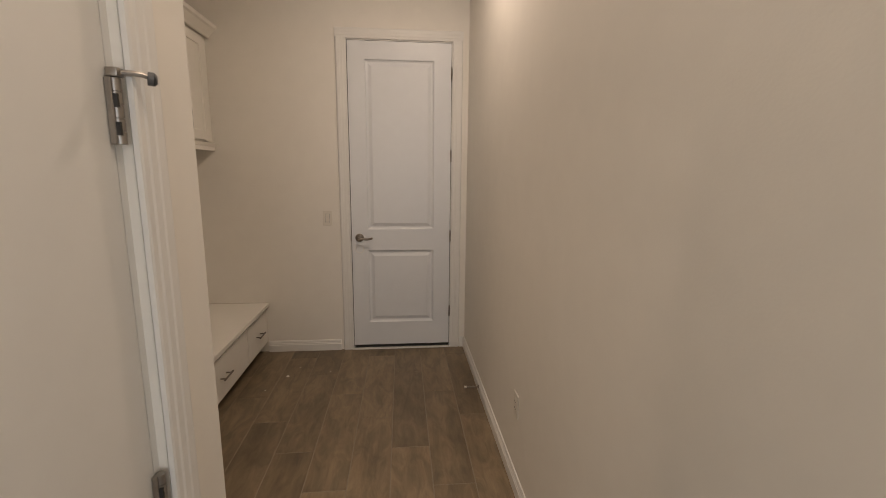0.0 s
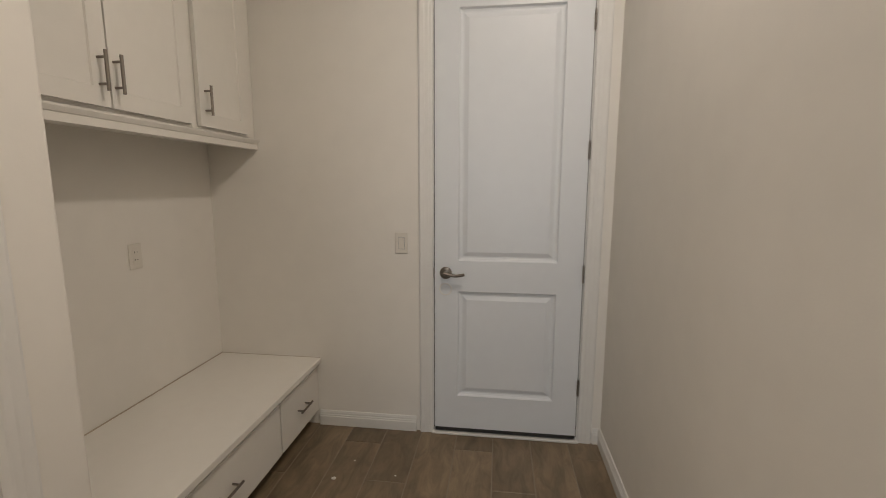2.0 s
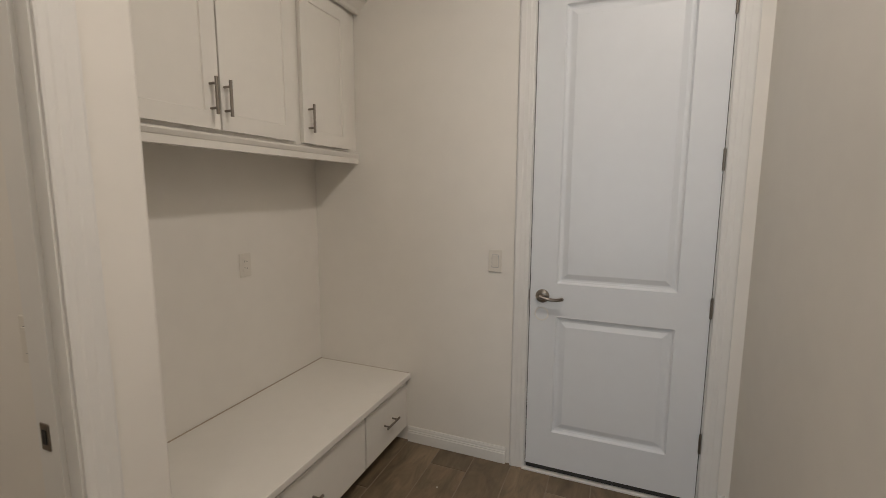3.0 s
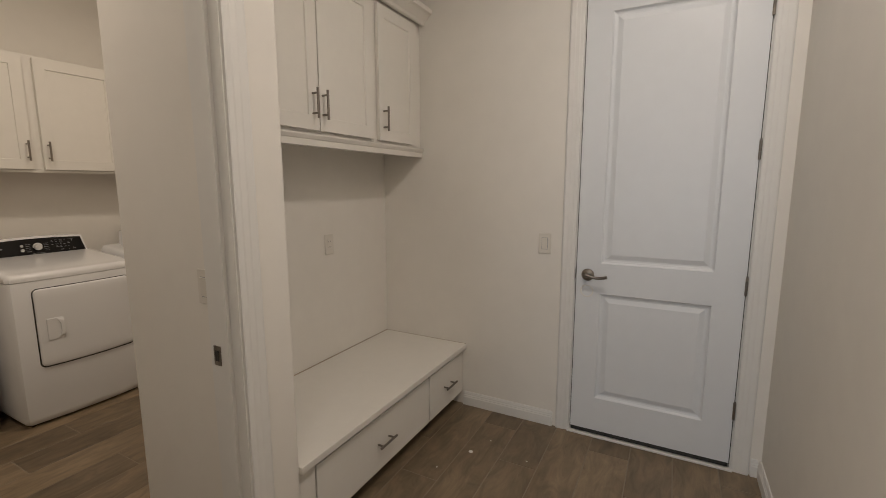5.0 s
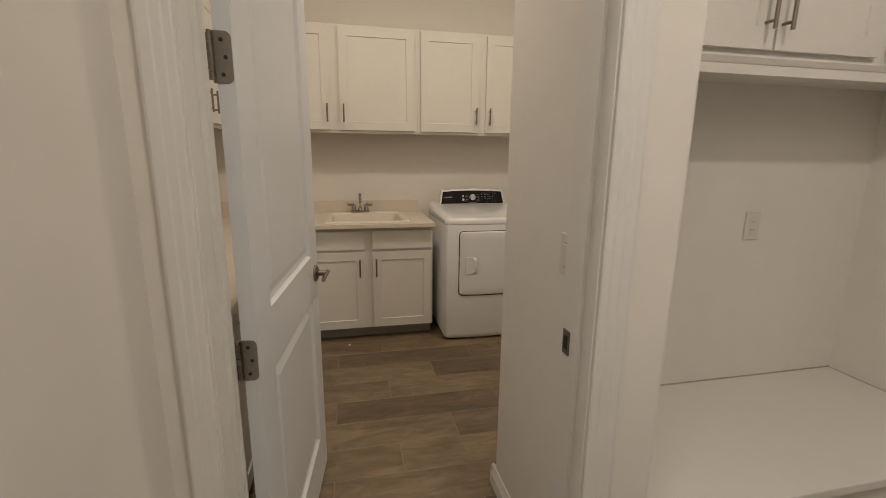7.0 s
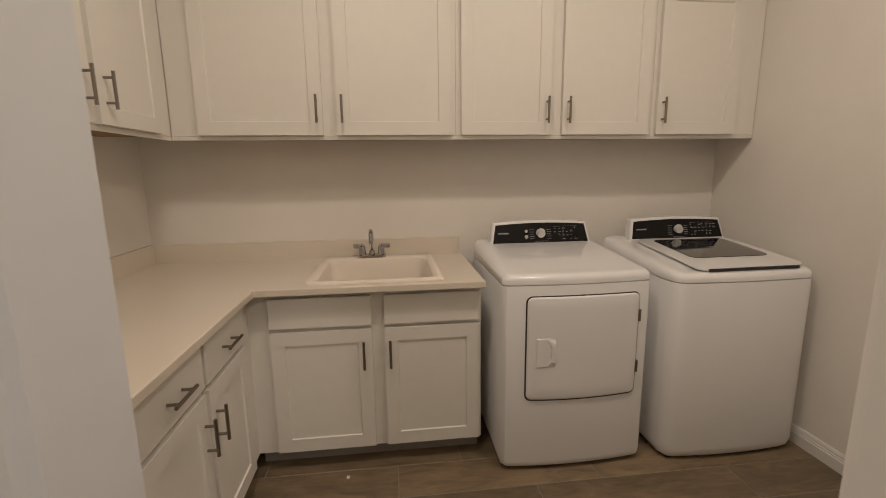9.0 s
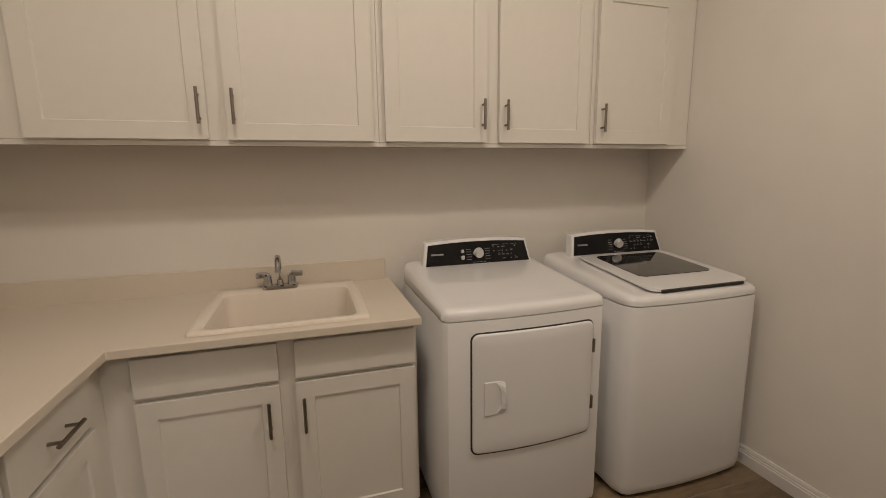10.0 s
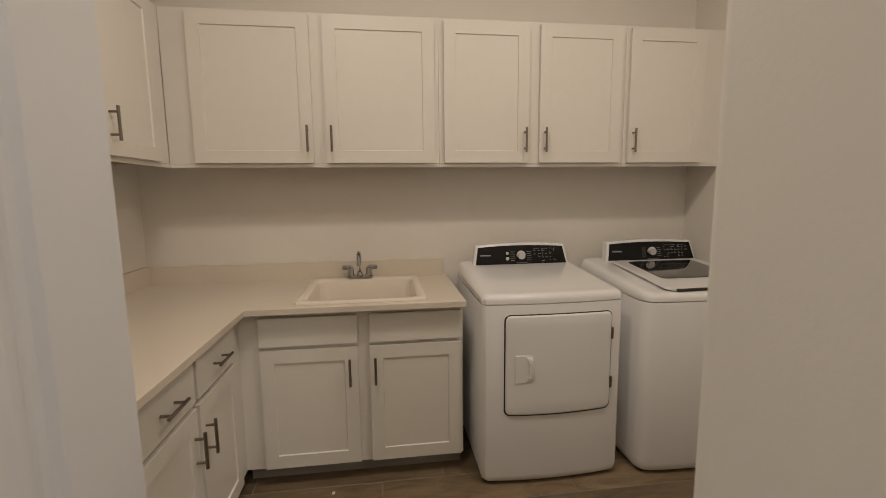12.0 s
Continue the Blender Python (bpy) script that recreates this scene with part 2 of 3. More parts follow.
def panel_door_mesh(name, w, h, t, panels, steps, material):
    """Slab from (0,0,0): x width, z height, faces at y 0 and t. panels: x0, x1, z0, z1. steps: (inset, depth) rings."""
    bm = bmesh.new()
    xs = sorted({0, w, *[p[0] for p in panels], *[p[1] for p in panels]})
    zs = sorted({0, h, *[p[2] for p in panels], *[p[3] for p in panels]})
    for face, s in ((0, 1), (t, -1)):
        for i in range(len(xs) - 1):
            for j in range(len(zs) - 1):
                cx, cz = (xs[i] + xs[i + 1]) / 2, (zs[j] + zs[j + 1]) / 2
                if any(p[0] < cx < p[1] and p[2] < cz < p[3] for p in panels):
                    continue
                bm.faces.new([bm.verts.new(q) for q in ((xs[i], face, zs[j]), (xs[i + 1], face, zs[j]), (xs[i + 1], face, zs[j + 1]), (xs[i], face, zs[j + 1]))])
        for x0, x1, z0, z1 in panels:
            rings = []
            for inset, depth in ((0, 0), *steps):
                y = face + s * depth
                rings.append([bm.verts.new(q) for q in ((x0 + inset, y, z0 + inset), (x1 - inset, y, z0 + inset), (x1 - inset, y, z1 - inset), (x0 + inset, y, z1 - inset))])
            for a, b in zip(rings, rings[1:]):
                for k in range(4):
                    bm.faces.new((a[k], a[(k + 1) % 4], b[(k + 1) % 4], b[k]))
            bm.faces.new(rings[-1])
    for a, b in (((0, 0), (w, 0)), ((w, 0), (w, h)), ((w, h), (0, h)), ((0, h), (0, 0))):
        bm.faces.new([bm.verts.new(q) for q in ((a[0], 0, a[1]), (b[0], 0, b[1]), (b[0], t, b[1]), (a[0], t, a[1]))])
    bmesh.ops.remove_doubles(bm, verts=bm.verts[:], dist=1e-5)
    return finish(name, bm, material)


def shaker(w, h):
    return panel_door_mesh("door", w, h, 0.02, [(0.062, w - 0.062, 0.062, h - 0.062)], ((0.003, 0.007),), CAB)


def pull_mesh(length):
    bm = rod(bmesh.new(), (0, -0.034, -length / 2), (0, -0.034, length / 2), 0.006, 14)
    for s in (-1, 1):
        rod(bm, (0, 0.001, s * length * 0.33), (0, -0.034, s * length * 0.33), 0.0048, 10)
    return finish("handle", bm, NICKEL, True)


PULL = pull_mesh(0.132)
TURN90, TURN180 = pose(0, 0, 0, 0, 0, 90), pose(0, 0, 0, 0, 0, 180)


def handle(parent, x, z, flat=False, face=0.0):
    return part("handle", PULL, None, parent, "brushed nickel bar handle", m=pose(x, face, z, 0, 90 if flat else 0, 0))


# ---- floor, walls, ceiling ----
bm = boxed(-3.7, -0.08, 0.28, 3.86, -0.12, -0.0014)
box(bm, -0.08, 1.16, -2.4, 3.86, -0.12, -0.0014)
floor = structure("floor", bm, GROUT, "brown wood-look tile floor with pale grout lines", "floor")

bm = bmesh.new()
box(bm, -1.30, 0.06, 3.70, 3.86, -0.004, CEIL)
box(bm, 0.895, 1.16, 3.70, 3.86, -0.004, CEIL)
box(bm, 0.06, 0.895, 3.70, 3.86, 2.48, CEIL)
structure("wall_north", bm, PAINT, "warm white painted wall round the exterior door", "wall")
structure("wall_east", boxed(1.012, 1.16, -2.4, 3.70, -0.004, CEIL), PAINT, "long plain warm white hall wall", "wall")
bm = prism(bmesh.new(), [(-1.30, 2.072), (-0.61, 2.072), (-0.61, 2.25), (-1.235, 2.25), (-1.235, 3.70), (-1.30, 3.70)], -0.004, CEIL, {0: 0.018, 2: 0.014})
structure("wall_niche", bm, PAINT, "warm white wall between bench niche and laundry", "wall")
bm = bmesh.new()
box(bm, -0.76, -0.61, 0.28, 1.213, -0.004, CEIL)
box(bm, -0.76, -0.61, 1.213, 2.072, 2.48, CEIL)
structure("wall_laundry_east", bm, PAINT, "warm white wall with the laundry doorway", "wall")
bm = prism(bmesh.new(), [(-0.08, 0.90), (0.052, 0.90), (0.052, 1.135), (-0.61, 1.135), (-0.61, 1.0), (-0.08, 1.0)], -0.004, CEIL, {2: 0.018})
box(bm, -0.08, 0.052, -2.4, 0.045, -0.004, CEIL)
box(bm, -0.08, 0.052, 0.045, 0.90, 2.48, CEIL)
structure("wall_hall_west", bm, PAINT, "warm white hall wall with rounded corner", "wall")
structure("wall_laundry_west", boxed(-3.70, -3.56, 0.28, 3.86, -0.004, CEIL), PAINT, "warm white laundry wall behind sink and machines", "wall")
structure("wall_laundry_south", boxed(-3.56, -0.76, 0.28, 0.40, -0.004, CEIL), PAINT, "warm white laundry side wall", "wall")
structure("wall_laundry_north", boxed(-3.56, -1.30, 3.72, 3.86, -0.004, CEIL), PAINT, "warm white laundry wall beside the washer", "wall")
# Unseen end wall, added to close the hall round the added window.
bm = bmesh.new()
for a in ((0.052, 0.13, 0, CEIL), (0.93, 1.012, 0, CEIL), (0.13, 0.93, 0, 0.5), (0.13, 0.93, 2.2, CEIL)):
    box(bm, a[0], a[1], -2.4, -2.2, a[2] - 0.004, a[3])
structure("wall_south", bm, PAINT, "plain unseen end wall of the hall with an added window", "wall")
structure("ceiling", boxed(-3.7, 1.16, -2.4, 3.86, CEIL, CEIL + 0.12), CEILING, "plain white ceiling", "ceiling")

# Added, unseen window that gives the cool lamp an opening.
win = thing("added_window", pose(0.13, -2.4, 0.5), "white framed window, added unseen at the hall's end", "window", kind="structure")
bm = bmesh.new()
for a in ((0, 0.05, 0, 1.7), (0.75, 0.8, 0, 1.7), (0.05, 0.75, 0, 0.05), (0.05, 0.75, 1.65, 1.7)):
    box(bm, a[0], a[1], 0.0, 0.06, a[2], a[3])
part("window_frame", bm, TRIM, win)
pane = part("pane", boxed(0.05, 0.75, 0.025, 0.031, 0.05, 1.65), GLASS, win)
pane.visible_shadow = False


def baseboard(a, b, out):
    """Moulded skirting from a to b at floor level, standing out from the wall along out."""
    a, b, o = Vector((*a, 0)), Vector((*b, 0)), Vector((*out, 0))
    prof = ((0, 0), (0.015, 0), (0.015, 0.055), (0.012, 0.059), (0.012, 0.066), (0.009, 0.070), (0.009, 0.078), (0.005, 0.090), (0, 0.090))
    bm = loft(bmesh.new(), [[p + o * d + Vector((0, 0, z)) for d, z in prof] for p in (a, b)])
    return structure("baseboard", bm, TRIM, "white moulded baseboard along the wall", "baseboard")


baseboard((-0.62, 3.70), (-0.03, 3.70), (0, -1))
baseboard((0.968, 3.70), (0.997, 3.70), (0, -1))
baseboard((1.012, -2.2), (1.012, 3.70), (-1, 0))
baseboard((-1.315, 2.072), (-0.77, 2.072), (0, -1))
baseboard((-1.30, 2.058), (-1.30, 3.705), (-1, 0))
baseboard((-2.60, 3.72), (-1.315, 3.72), (0, -1))
baseboard((-3.54, 3.72), (-2.60, 3.72), (0, -1))
baseboard((-0.60, 1.135), (0.052, 1.135), (0, 1))
baseboard((0.052, 1.0), (0.052, 1.15), (1, 0))
baseboard((0.052, -2.2), (0.052, -0.05), (1, 0))

CASING = ((0, 0), (0, 0.009), (0.005, 0.011), (0.018, 0.0115), (0.023, 0.0135), (0.040, 0.014), (0.045, 0.0155), (0.066, 0.016), (0.073, 0.0135), (0.078, 0.0))


def casing_leg(bm, x, z0, z1, side):
    """A moulded strip; side: which way its back band lies, and its width. Front looks along -y."""
    loft(bm, [[(x + side * u, -v, z) for u, v in CASING] for z in (z0, z1)])


def casing_head(bm, x0, x1, z):
    loft(bm, [[(x, -v, z + u) for u, v in CASING] for x in (x0, x1)])


# ---- doors ----
MOULD = ((0.008, 0.012), (0.017, 0.0155), (0.025, 0.0155), (0.050, 0.006))


def hinge_mesh(length=0.09):
    bm = bmesh.new()
    for k in range(5):
        z = -length / 2 + k * length / 5
        rod(bm, (0, 0, z + 0.0008), (0, 0, z + length / 5 - 0.0008), 0.0062, 12)
    rod(bm, (0, 0, length / 2), (0, 0, length / 2 + 0.005), 0.0045, 10)
    box(bm, -0.004, 0.004, 0.002, 0.005, -length / 2, length / 2)
    return finish("hinge", bm, NICKEL, True)


HINGE = hinge_mesh()


def lever(parent, x, z, side, m=None):
    """Round rose and a curved lever pointing to side, in front of y 0."""
    bm = rod(bmesh.new(), (0, 0, 0), (0, -0.008, 0), 0.034, 24)
    rod(bm, (0, -0.008, 0), (0, -0.014, 0), 0.031, 24, 0.022)
    rod(bm, (0, -0.012, 0), (0, -0.052, 0), 0.011, 14)
    tube(bm, [(side * u, -0.05 + 0.006 * math.sin(u * 30), 0.004 - 0.012 * math.sin(u * 28)) for u in (-0.008, 0.012, 0.03, 0.05, 0.07, 0.09, 0.106)], 0.0085, 10)
    return part("door_lever", bm, NICKEL, parent, "brushed nickel door lever", True, m=(m or pose(x, 0, z)))


def two_panels(w, h):
    return [(0.128, w - 0.133, 0.197, 0.812), (0.128, w - 0.133, 0.982, h - 0.13)]


# exterior door in the north wall
d1 = thing("door_1", pose(0.08, 3.69, 0.0), "tall white two-panel exterior door, closed, with nickel hardware", "door", kind="structure")
W1, H1 = 0.795, 2.415
part("slab", panel_door_mesh("slab", W1, H1, 0.044, two_panels(W1, H1), MOULD, DOOR), None, d1, m=pose(0, 0, 0.04))
bm = bmesh.new()
box(bm, -0.02, -0.005, 0.012, 0.16, 0, 2.462)
box(bm, W1 + 0.005, W1 + 0.02, 0.012, 0.16, 0, 2.462)
box(bm, -0.02, W1 + 0.02, 0.012, 0.16, 2.462, 2.48)
box(bm, -0.003, W1 + 0.003, 0.052, 0.066, 0, 2.462)
part("jamb", bm, TRIM, d1)
# Dark strips beside the slab paint the shade in the door gap.
bm = bmesh.new()
box(bm, -0.0045, -0.0005, 0.008, 0.05, 0.03, 2.462)
box(bm, W1 + 0.0005, W1 + 0.0045, 0.008, 0.05, 0.03, 2.462)
part("gap_shade_strip", bm, DARK, d1, "dark strip painting the shade in the door gap")
bm = bmesh.new()
casing_leg(bm, -0.012, 0, 2.478, -1)
casing_leg(bm, W1 + 0.012, 0, 2.478, 1)
casing_head(bm, -0.09, W1 + 0.09, 2.47)
part("casing", bm, TRIM, d1, m=pose(0, 0.011, 0))
part("threshold", boxed(-0.018, W1 + 0.018, -0.014, 0.05, 0, 0.012, bevel=0.003), TRIM, d1, "paint-splashed pale threshold")
# Dark strip filling the gap under the slab.
part("under_door_strip", boxed(0.004, W1 - 0.004, 0.002, 0.04, 0.018, 0.04), DARK, d1, "dark strip filling the gap under the door")
lever(d1, 0.062, 0.955, 1)
part("latch_plate", boxed(-0.006, 0.0, -0.002, 0.012, 0.93, 0.985), NICKEL, d1)
for z in (2.235, 1.61, 0.965, 0.325):
    part("hinge", HINGE, None, d1, "brushed nickel hinge", m=pose(W1 + 0.002, -0.004, z))

# laundry door, swung open into the laundry
W2, H2 = 0.822, 2.43
d2 = thing("door_2", pose(-0.61, 1.245, 0), "tall white two-panel laundry door standing open", "door", kind="structure")
bm = bmesh.new()
box(bm, -0.15, 0.0, -0.032, -0.012, 0, 2.462)
box(bm, -0.15, 0.0, 0.797, 0.827, 0, 2.462)
box(bm, -0.15, 0.0, -0.032, 0.827, 2.462, 2.48)
box(bm, -0.105, -0.07, -0.012, -0.001, 0, 2.462)
box(bm, -0.075, -0.045, 0.786, 0.797, 0, 2.462)
part("jamb", bm, TRIM, d2)
bm = bmesh.new()
casing_leg(bm, -0.016, 0, 2.468, -0.78)
casing_leg(bm, 0.802, 0, 2.468, 1)
casing_head(bm, -0.077, 0.88, 2.468)
part("casing", bm, TRIM, d2, m=pose(0, 0, 0, 0, 0, 90))
slab2 = part("slab", panel_door_mesh("slab", W2, H2, 0.035, two_panels(W2, H2), MOULD, DOOR), None, d2, m=pose(-0.160, 0.001, 0.012, 0, 0, 174.2) @ pose(0, -0.035, 0))
lever(slab2, W2 - 0.062, 0.90, -1)
lever(slab2, W2 - 0.062, 0.90, -1, m=pose(W2 - 0.062, 0.035, 0.90, 0, 0, 180))
for z in (2.22, 1.557, 0.897, 0.28):
    outline = [(-0.006, z - 0.05)] + [(u, v) for u, v in rounded_rect(-0.006, 0.0335, z - 0.05, z + 0.05, 0.013) if u > 0.014]
    outline = [(-0.006, z + 0.05)] + [p for p in outline if p[1] > z][::-1] + [p for p in outline[1:] if p[1] < z][::-1] + [(-0.006, z - 0.05)]
    leaf = part("hinge_leaf", loft(bmesh.new(), [[(x, 0.035 - v, w) for v, w in outline] for x in (-0.0022, -0.0002)]), STEEL, slab2, "brushed nickel hinge leaf with screws")
    for dz in (-0.033, 0, 0.033):
        c = 0.035 - (0.014 if dz else 0.021)
        bm = rod(bmesh.new(), (-0.0022, c, z + dz), (-0.0032, c, z + dz), 0.0042, 10)
        part("screw", bm, DARK, leaf)
    part("hinge", HINGE, None, d2, "hinge knuckle", m=pose(-0.154, -0.006, z + 0.012))
bm = boxed(-0.132, -0.100, 0.794, 0.798, 0.875, 0.94)
part("strike_plate", bm, NICKEL, d2, "nickel strike plate in the jamb")
part("latch_hole", boxed(-0.124, -0.108, 0.7925, 0.7945, 0.89, 0.925), DARK, d2)

# closet door on the hall's west side
d3 = thing("door_3", pose(0.036, 0.0625, 0, 0, 0, 90), "flat white hall closet door, closed", "door", kind="structure")
W3 = 0.818
part("slab", panel_door_mesh("slab", W3, 2.43, 0.035, [], MOULD, TRIM), None, d3, m=pose(0, 0, 0.015))
bm = bmesh.new()
box(bm, -0.0175, -0.003, 0, 0.11, 0, 2.46)
box(bm, W3 + 0.003, W3 + 0.0195, 0, 0.11, 0, 2.46)
box(bm, -0.0175, W3 + 0.0195, 0, 0.11, 2.46, 2.48)
part("jamb", bm, TRIM, d3)
bm = bmesh.new()
casing_leg(bm, -0.012, 0, 2.468, -1)
casing_leg(bm, W3 + 0.014, 0, 2.468, 1)
casing_head(bm, -0.09, W3 + 0.092, 2.466)
part("casing", bm, TRIM, d3, m=pose(0, -0.020, 0))
lever(d3, 0.062, 0.92, 1)
for z in (2.24, 1.575, 0.90, 0.28):
    bm = bmesh.new()
    for k in range(5):
        zz = -0.05 + k * 0.02
        rod(bm, (0, 0, zz + 0.0006), (0, 0, zz + 0.0194), 0.0085, 14)
    hinge = part("hinge", bm, STEEL, d3, "brushed nickel hinge", True, m=pose(W3 + 0.002, -0.010, z))
    part("hinge_leaf", boxed(-0.013, -0.004, -0.001, 0.009, -0.05, 0.05, bevel=0.0015, seg=1), STEEL, hinge)
    # Dark blocks on the leaf paint the shade in the knuckle notches.
    for zz in (0.016, -0.026):
        part("slot", boxed(-0.0115, -0.0065, -0.0075, -0.0008, zz - 0.010, zz + 0.010), DARK, hinge, "dark block for the shaded gap between knuckles")
bm = boxed(-0.009, 0.009, -0.010, 0.008, 0.0, 0.014, bevel=0.002)
tube(bm, [(0.003, -0.006, 0.008), (0.010, -0.024, 0.008), (0.014, -0.034, 0.007), (0.021, -0.042, 0.004)], 0.0042, 8)
stop = part("hinge_stop", bm, STEEL, d3, "nickel hinge-pin door stop", True, m=pose(W3 + 0.002, -0.010, 1.626))
bm = rod(bmesh.new(), (0.020, -0.038, 0.003), (0.024, -0.046, 0.002), 0.0105, 18)
rod(bm, (0.024, -0.046, 0.002), (0.026, -0.049, 0.002), 0.0105, 18, 0.007)
part("stop_pad", bm, RUBBER, stop, "dark rubber pad", True)

# ---- bench niche ----


def cabinet(name, m, w, d, z0, z1, label, hollow=False):
    t = thing(name, m, label, "cabinet")
    if hollow:
        for n, a in (("face_frame", (0, w, 0.0235, 0.04, z0, z1)), ("side_panel", (0, 0.018, 0.04, d, z0, z1)), ("side_panel", (w - 0.018, w, 0.04, d, z0, z1)), ("bottom_panel", (0.018, w - 0.018, 0.04, d, z0, z0 + 0.018)), ("back_panel", (0.018, w - 0.018, d - 0.012, d, z0 + 0.018, z1))):
            part(n, boxed(*a), CAB, t)
    else:
        part("body", boxed(0, w, 0.0235, d, z0, z1, bevel=0.0015, seg=1), CAB, t)
    return t


def cab_door(t, x0, x1, z0, z1, hx=None, hz=0.0):
    d = part("door", shaker(x1 - x0, z1 - z0), None, t, m=pose(x0, 0, z0))
    if hx is not None:
        handle(d, hx - x0, hz - z0)
    return d


def drawer(t, x0, x1, z0, z1, pull=True):
    d = part("drawer_front", boxed(0, x1 - x0, 0, 0.02, 0, z1 - z0, bevel=0.002, seg=1), CAB, t, m=pose(x0, 0, z0))
    if pull:
        handle(d, (x1 - x0) / 2, (z1 - z0) / 2, True)
    return d


bench = thing("storage_bench", pose(-0.63, 2.25, 0) @ TURN90, "white built-in storage bench with two wide drawers", "bench")
part("body", boxed(0.002, 1.448, 0.021, 0.615, 0.085, 0.388), CAB, bench)
# Toe board is unseen; its dark colour carries the shade under the bench.
part("toe_kick", boxed(0.002, 1.448, 0.28, 0.30, 0, 0.085), TOE_SHADE, bench, "recessed toe kick, shade put into its colour")
part("seat_top", boxed(0.002, 1.448, -0.026, 0.618, 0.39, 0.42, bevel=0.003), CAB, bench, "smooth white bench top")
part("side_stile", boxed(0.002, 0.092, 0.002, 0.0205, 0.088, 0.388), CAB, bench)
# Dark strips paint the shade in the gaps round the drawers.
part("drawer_gap_shade", boxed(0.0985, 1.446, 0.010, 0.0208, 0.366, 0.3885), DARK, bench, "dark strip for the shade under the top")
part("drawer_gap_shade", boxed(0.9925, 1.0005, 0.008, 0.0208, 0.09, 0.364), DARK, bench, "dark strip for the shade between drawers")
part("drawer_gap_shade", boxed(0.0935, 0.0985, 0.008, 0.0208, 0.09, 0.3885), DARK, bench, "dark strip for the shade beside the stile")
drawer(bench, 0.100, 0.990, 0.09, 0.362)
drawer(bench, 1.003, 1.445, 0.09, 0.362)

hc1 = cabinet("wall_cabinet", pose(-0.92, 2.252, 0) @ TURN90, 0.938, 0.328, 1.66, 2.45, "white shaker wall cabinet with two doors above the bench")
cab_door(hc1, 0.02, 0.503, 1.70, 2.415, 0.465, 1.815)
cab_door(hc1, 0.511, 0.916, 1.70, 2.415, 0.528, 1.815)
hc2 = cabinet("wall_cabinet", pose(-0.92, 3.192, 0) @ TURN90, 0.506, 0.328, 1.66, 2.45, "white shaker wall cabinet with one door, beside the wall")
cab_door(hc2, 0.032, 0.410, 1.70, 2.415, 0.070, 1.815)
bm = loft(bmesh.new(), [[(x, y, z) for y, z in ((0.004, 1.66), (-0.004, 1.675), (-0.004, 1.682), (0.0195, 1.688), (0.0195, 1.66), (0.05, 1.66), (0.05, 1.629), (0.008, 1.629), (0.008, 1.657))] for x in (0, 1.446)])
part("light_rail", bm, CAB, hc1, "moulded rail along the cabinet bottom")
bm = loft(bmesh.new(), [[(x, y, z) for y, z in ((0.0, 2.43), (-0.012, 2.435), (-0.018, 2.45), (-0.05, 2.485), (-0.066, 2.492), (-0.07, 2.515), (0.02, 2.515), (0.02, 2.451), (0.0, 2.451))] for x in (0, 1.446)])
part("crown", bm, CAB, hc1, "crown moulding along the cabinet top")

# ---- laundry cabinets ----
UX = -3.265


def upper(y0, y1, doors, label):
    t = cabinet("wall_cabinet", pose(UX, y0, 0) @ TURN90, y1 - y0 - 0.001, 0.293, 1.558, 2.305, label)
    part("bottom_rail", boxed(0, y1 - y0 - 0.001, 0.0235, 0.040, 1.54, 1.5575), CAB, t)
    part("underside", boxed(0.012, y1 - y0 - 0.012, 0.0405, 0.292, 1.5545, 1.5575), CABRAW, t, "raw brown board underside")
    for a, b, h in doors:
        cab_door(t, a - y0, b - y0, 1.562, 2.288, h - y0, 1.682)
    return t


upper(0.6888, 2.053, ((0.817, 1.396, 1.372), (1.463, 2.028, 1.492)), "white shaker wall cabinet with two wide doors above the sink")
upper(2.053, 3.108, ((2.079, 2.546, 2.522), (2.607, 3.08, 2.635)), "white shaker wall cabinet with two doors above the dryer")
upper(3.108, 3.718, ((3.128, 3.582, 3.155),), "white shaker wall cabinet with one door above the washer")
su = cabinet("wall_cabinet", pose(-3.286, 0.712, 0) @ pose(0, 0, 0, 0, 0, 180) @ pose(-1.624, 0, 0), 1.624, 0.31, 1.558, 2.305, "white shaker corner wall cabinet with two doors")
part("bottom_rail", boxed(0, 1.624, 0.0235, 0.040, 1.54, 1.5575), CAB, su)
part("underside", boxed(0.012, 1.588, 0.0405, 0.309, 1.5545, 1.5575), CABRAW, su, "raw brown board underside")
for a, b, h in ((0.06, 0.59, 0.55), (0.62, 1.045, 1.003), (1.075, 1.51, 1.118)):
    cab_door(su, a, b, 1.562, 2.288, h, 1.682)

BX, SY = -2.925, 1.085
sink_unit = cabinet("base_cabinet", pose(BX, SY - 0.02, 0) @ TURN90, 2.116 - SY + 0.02, 0.61, 0.09, 0.862, "white shaker sink base cabinet with two doors", True)
o = SY - 0.02
drawer(sink_unit, 1.158 - o, 1.606 - o, 0.70, 0.838, False)
drawer(sink_unit, 1.663 - o, 2.104 - o, 0.70, 0.838, False)
cab_door(sink_unit, 1.158 - o, 1.606 - o, 0.098, 0.682, 1.569 - o, 0.567)
cab_door(sink_unit, 1.661 - o, 2.104 - o, 0.098, 0.682, 1.688 - o, 0.567)
part("toe_kick", boxed(0.0, 2.112 - o, 0.09, 0.61, 0.0, 0.09), TOE_SHADE, sink_unit, "recessed toe kick, shade put into its colour")


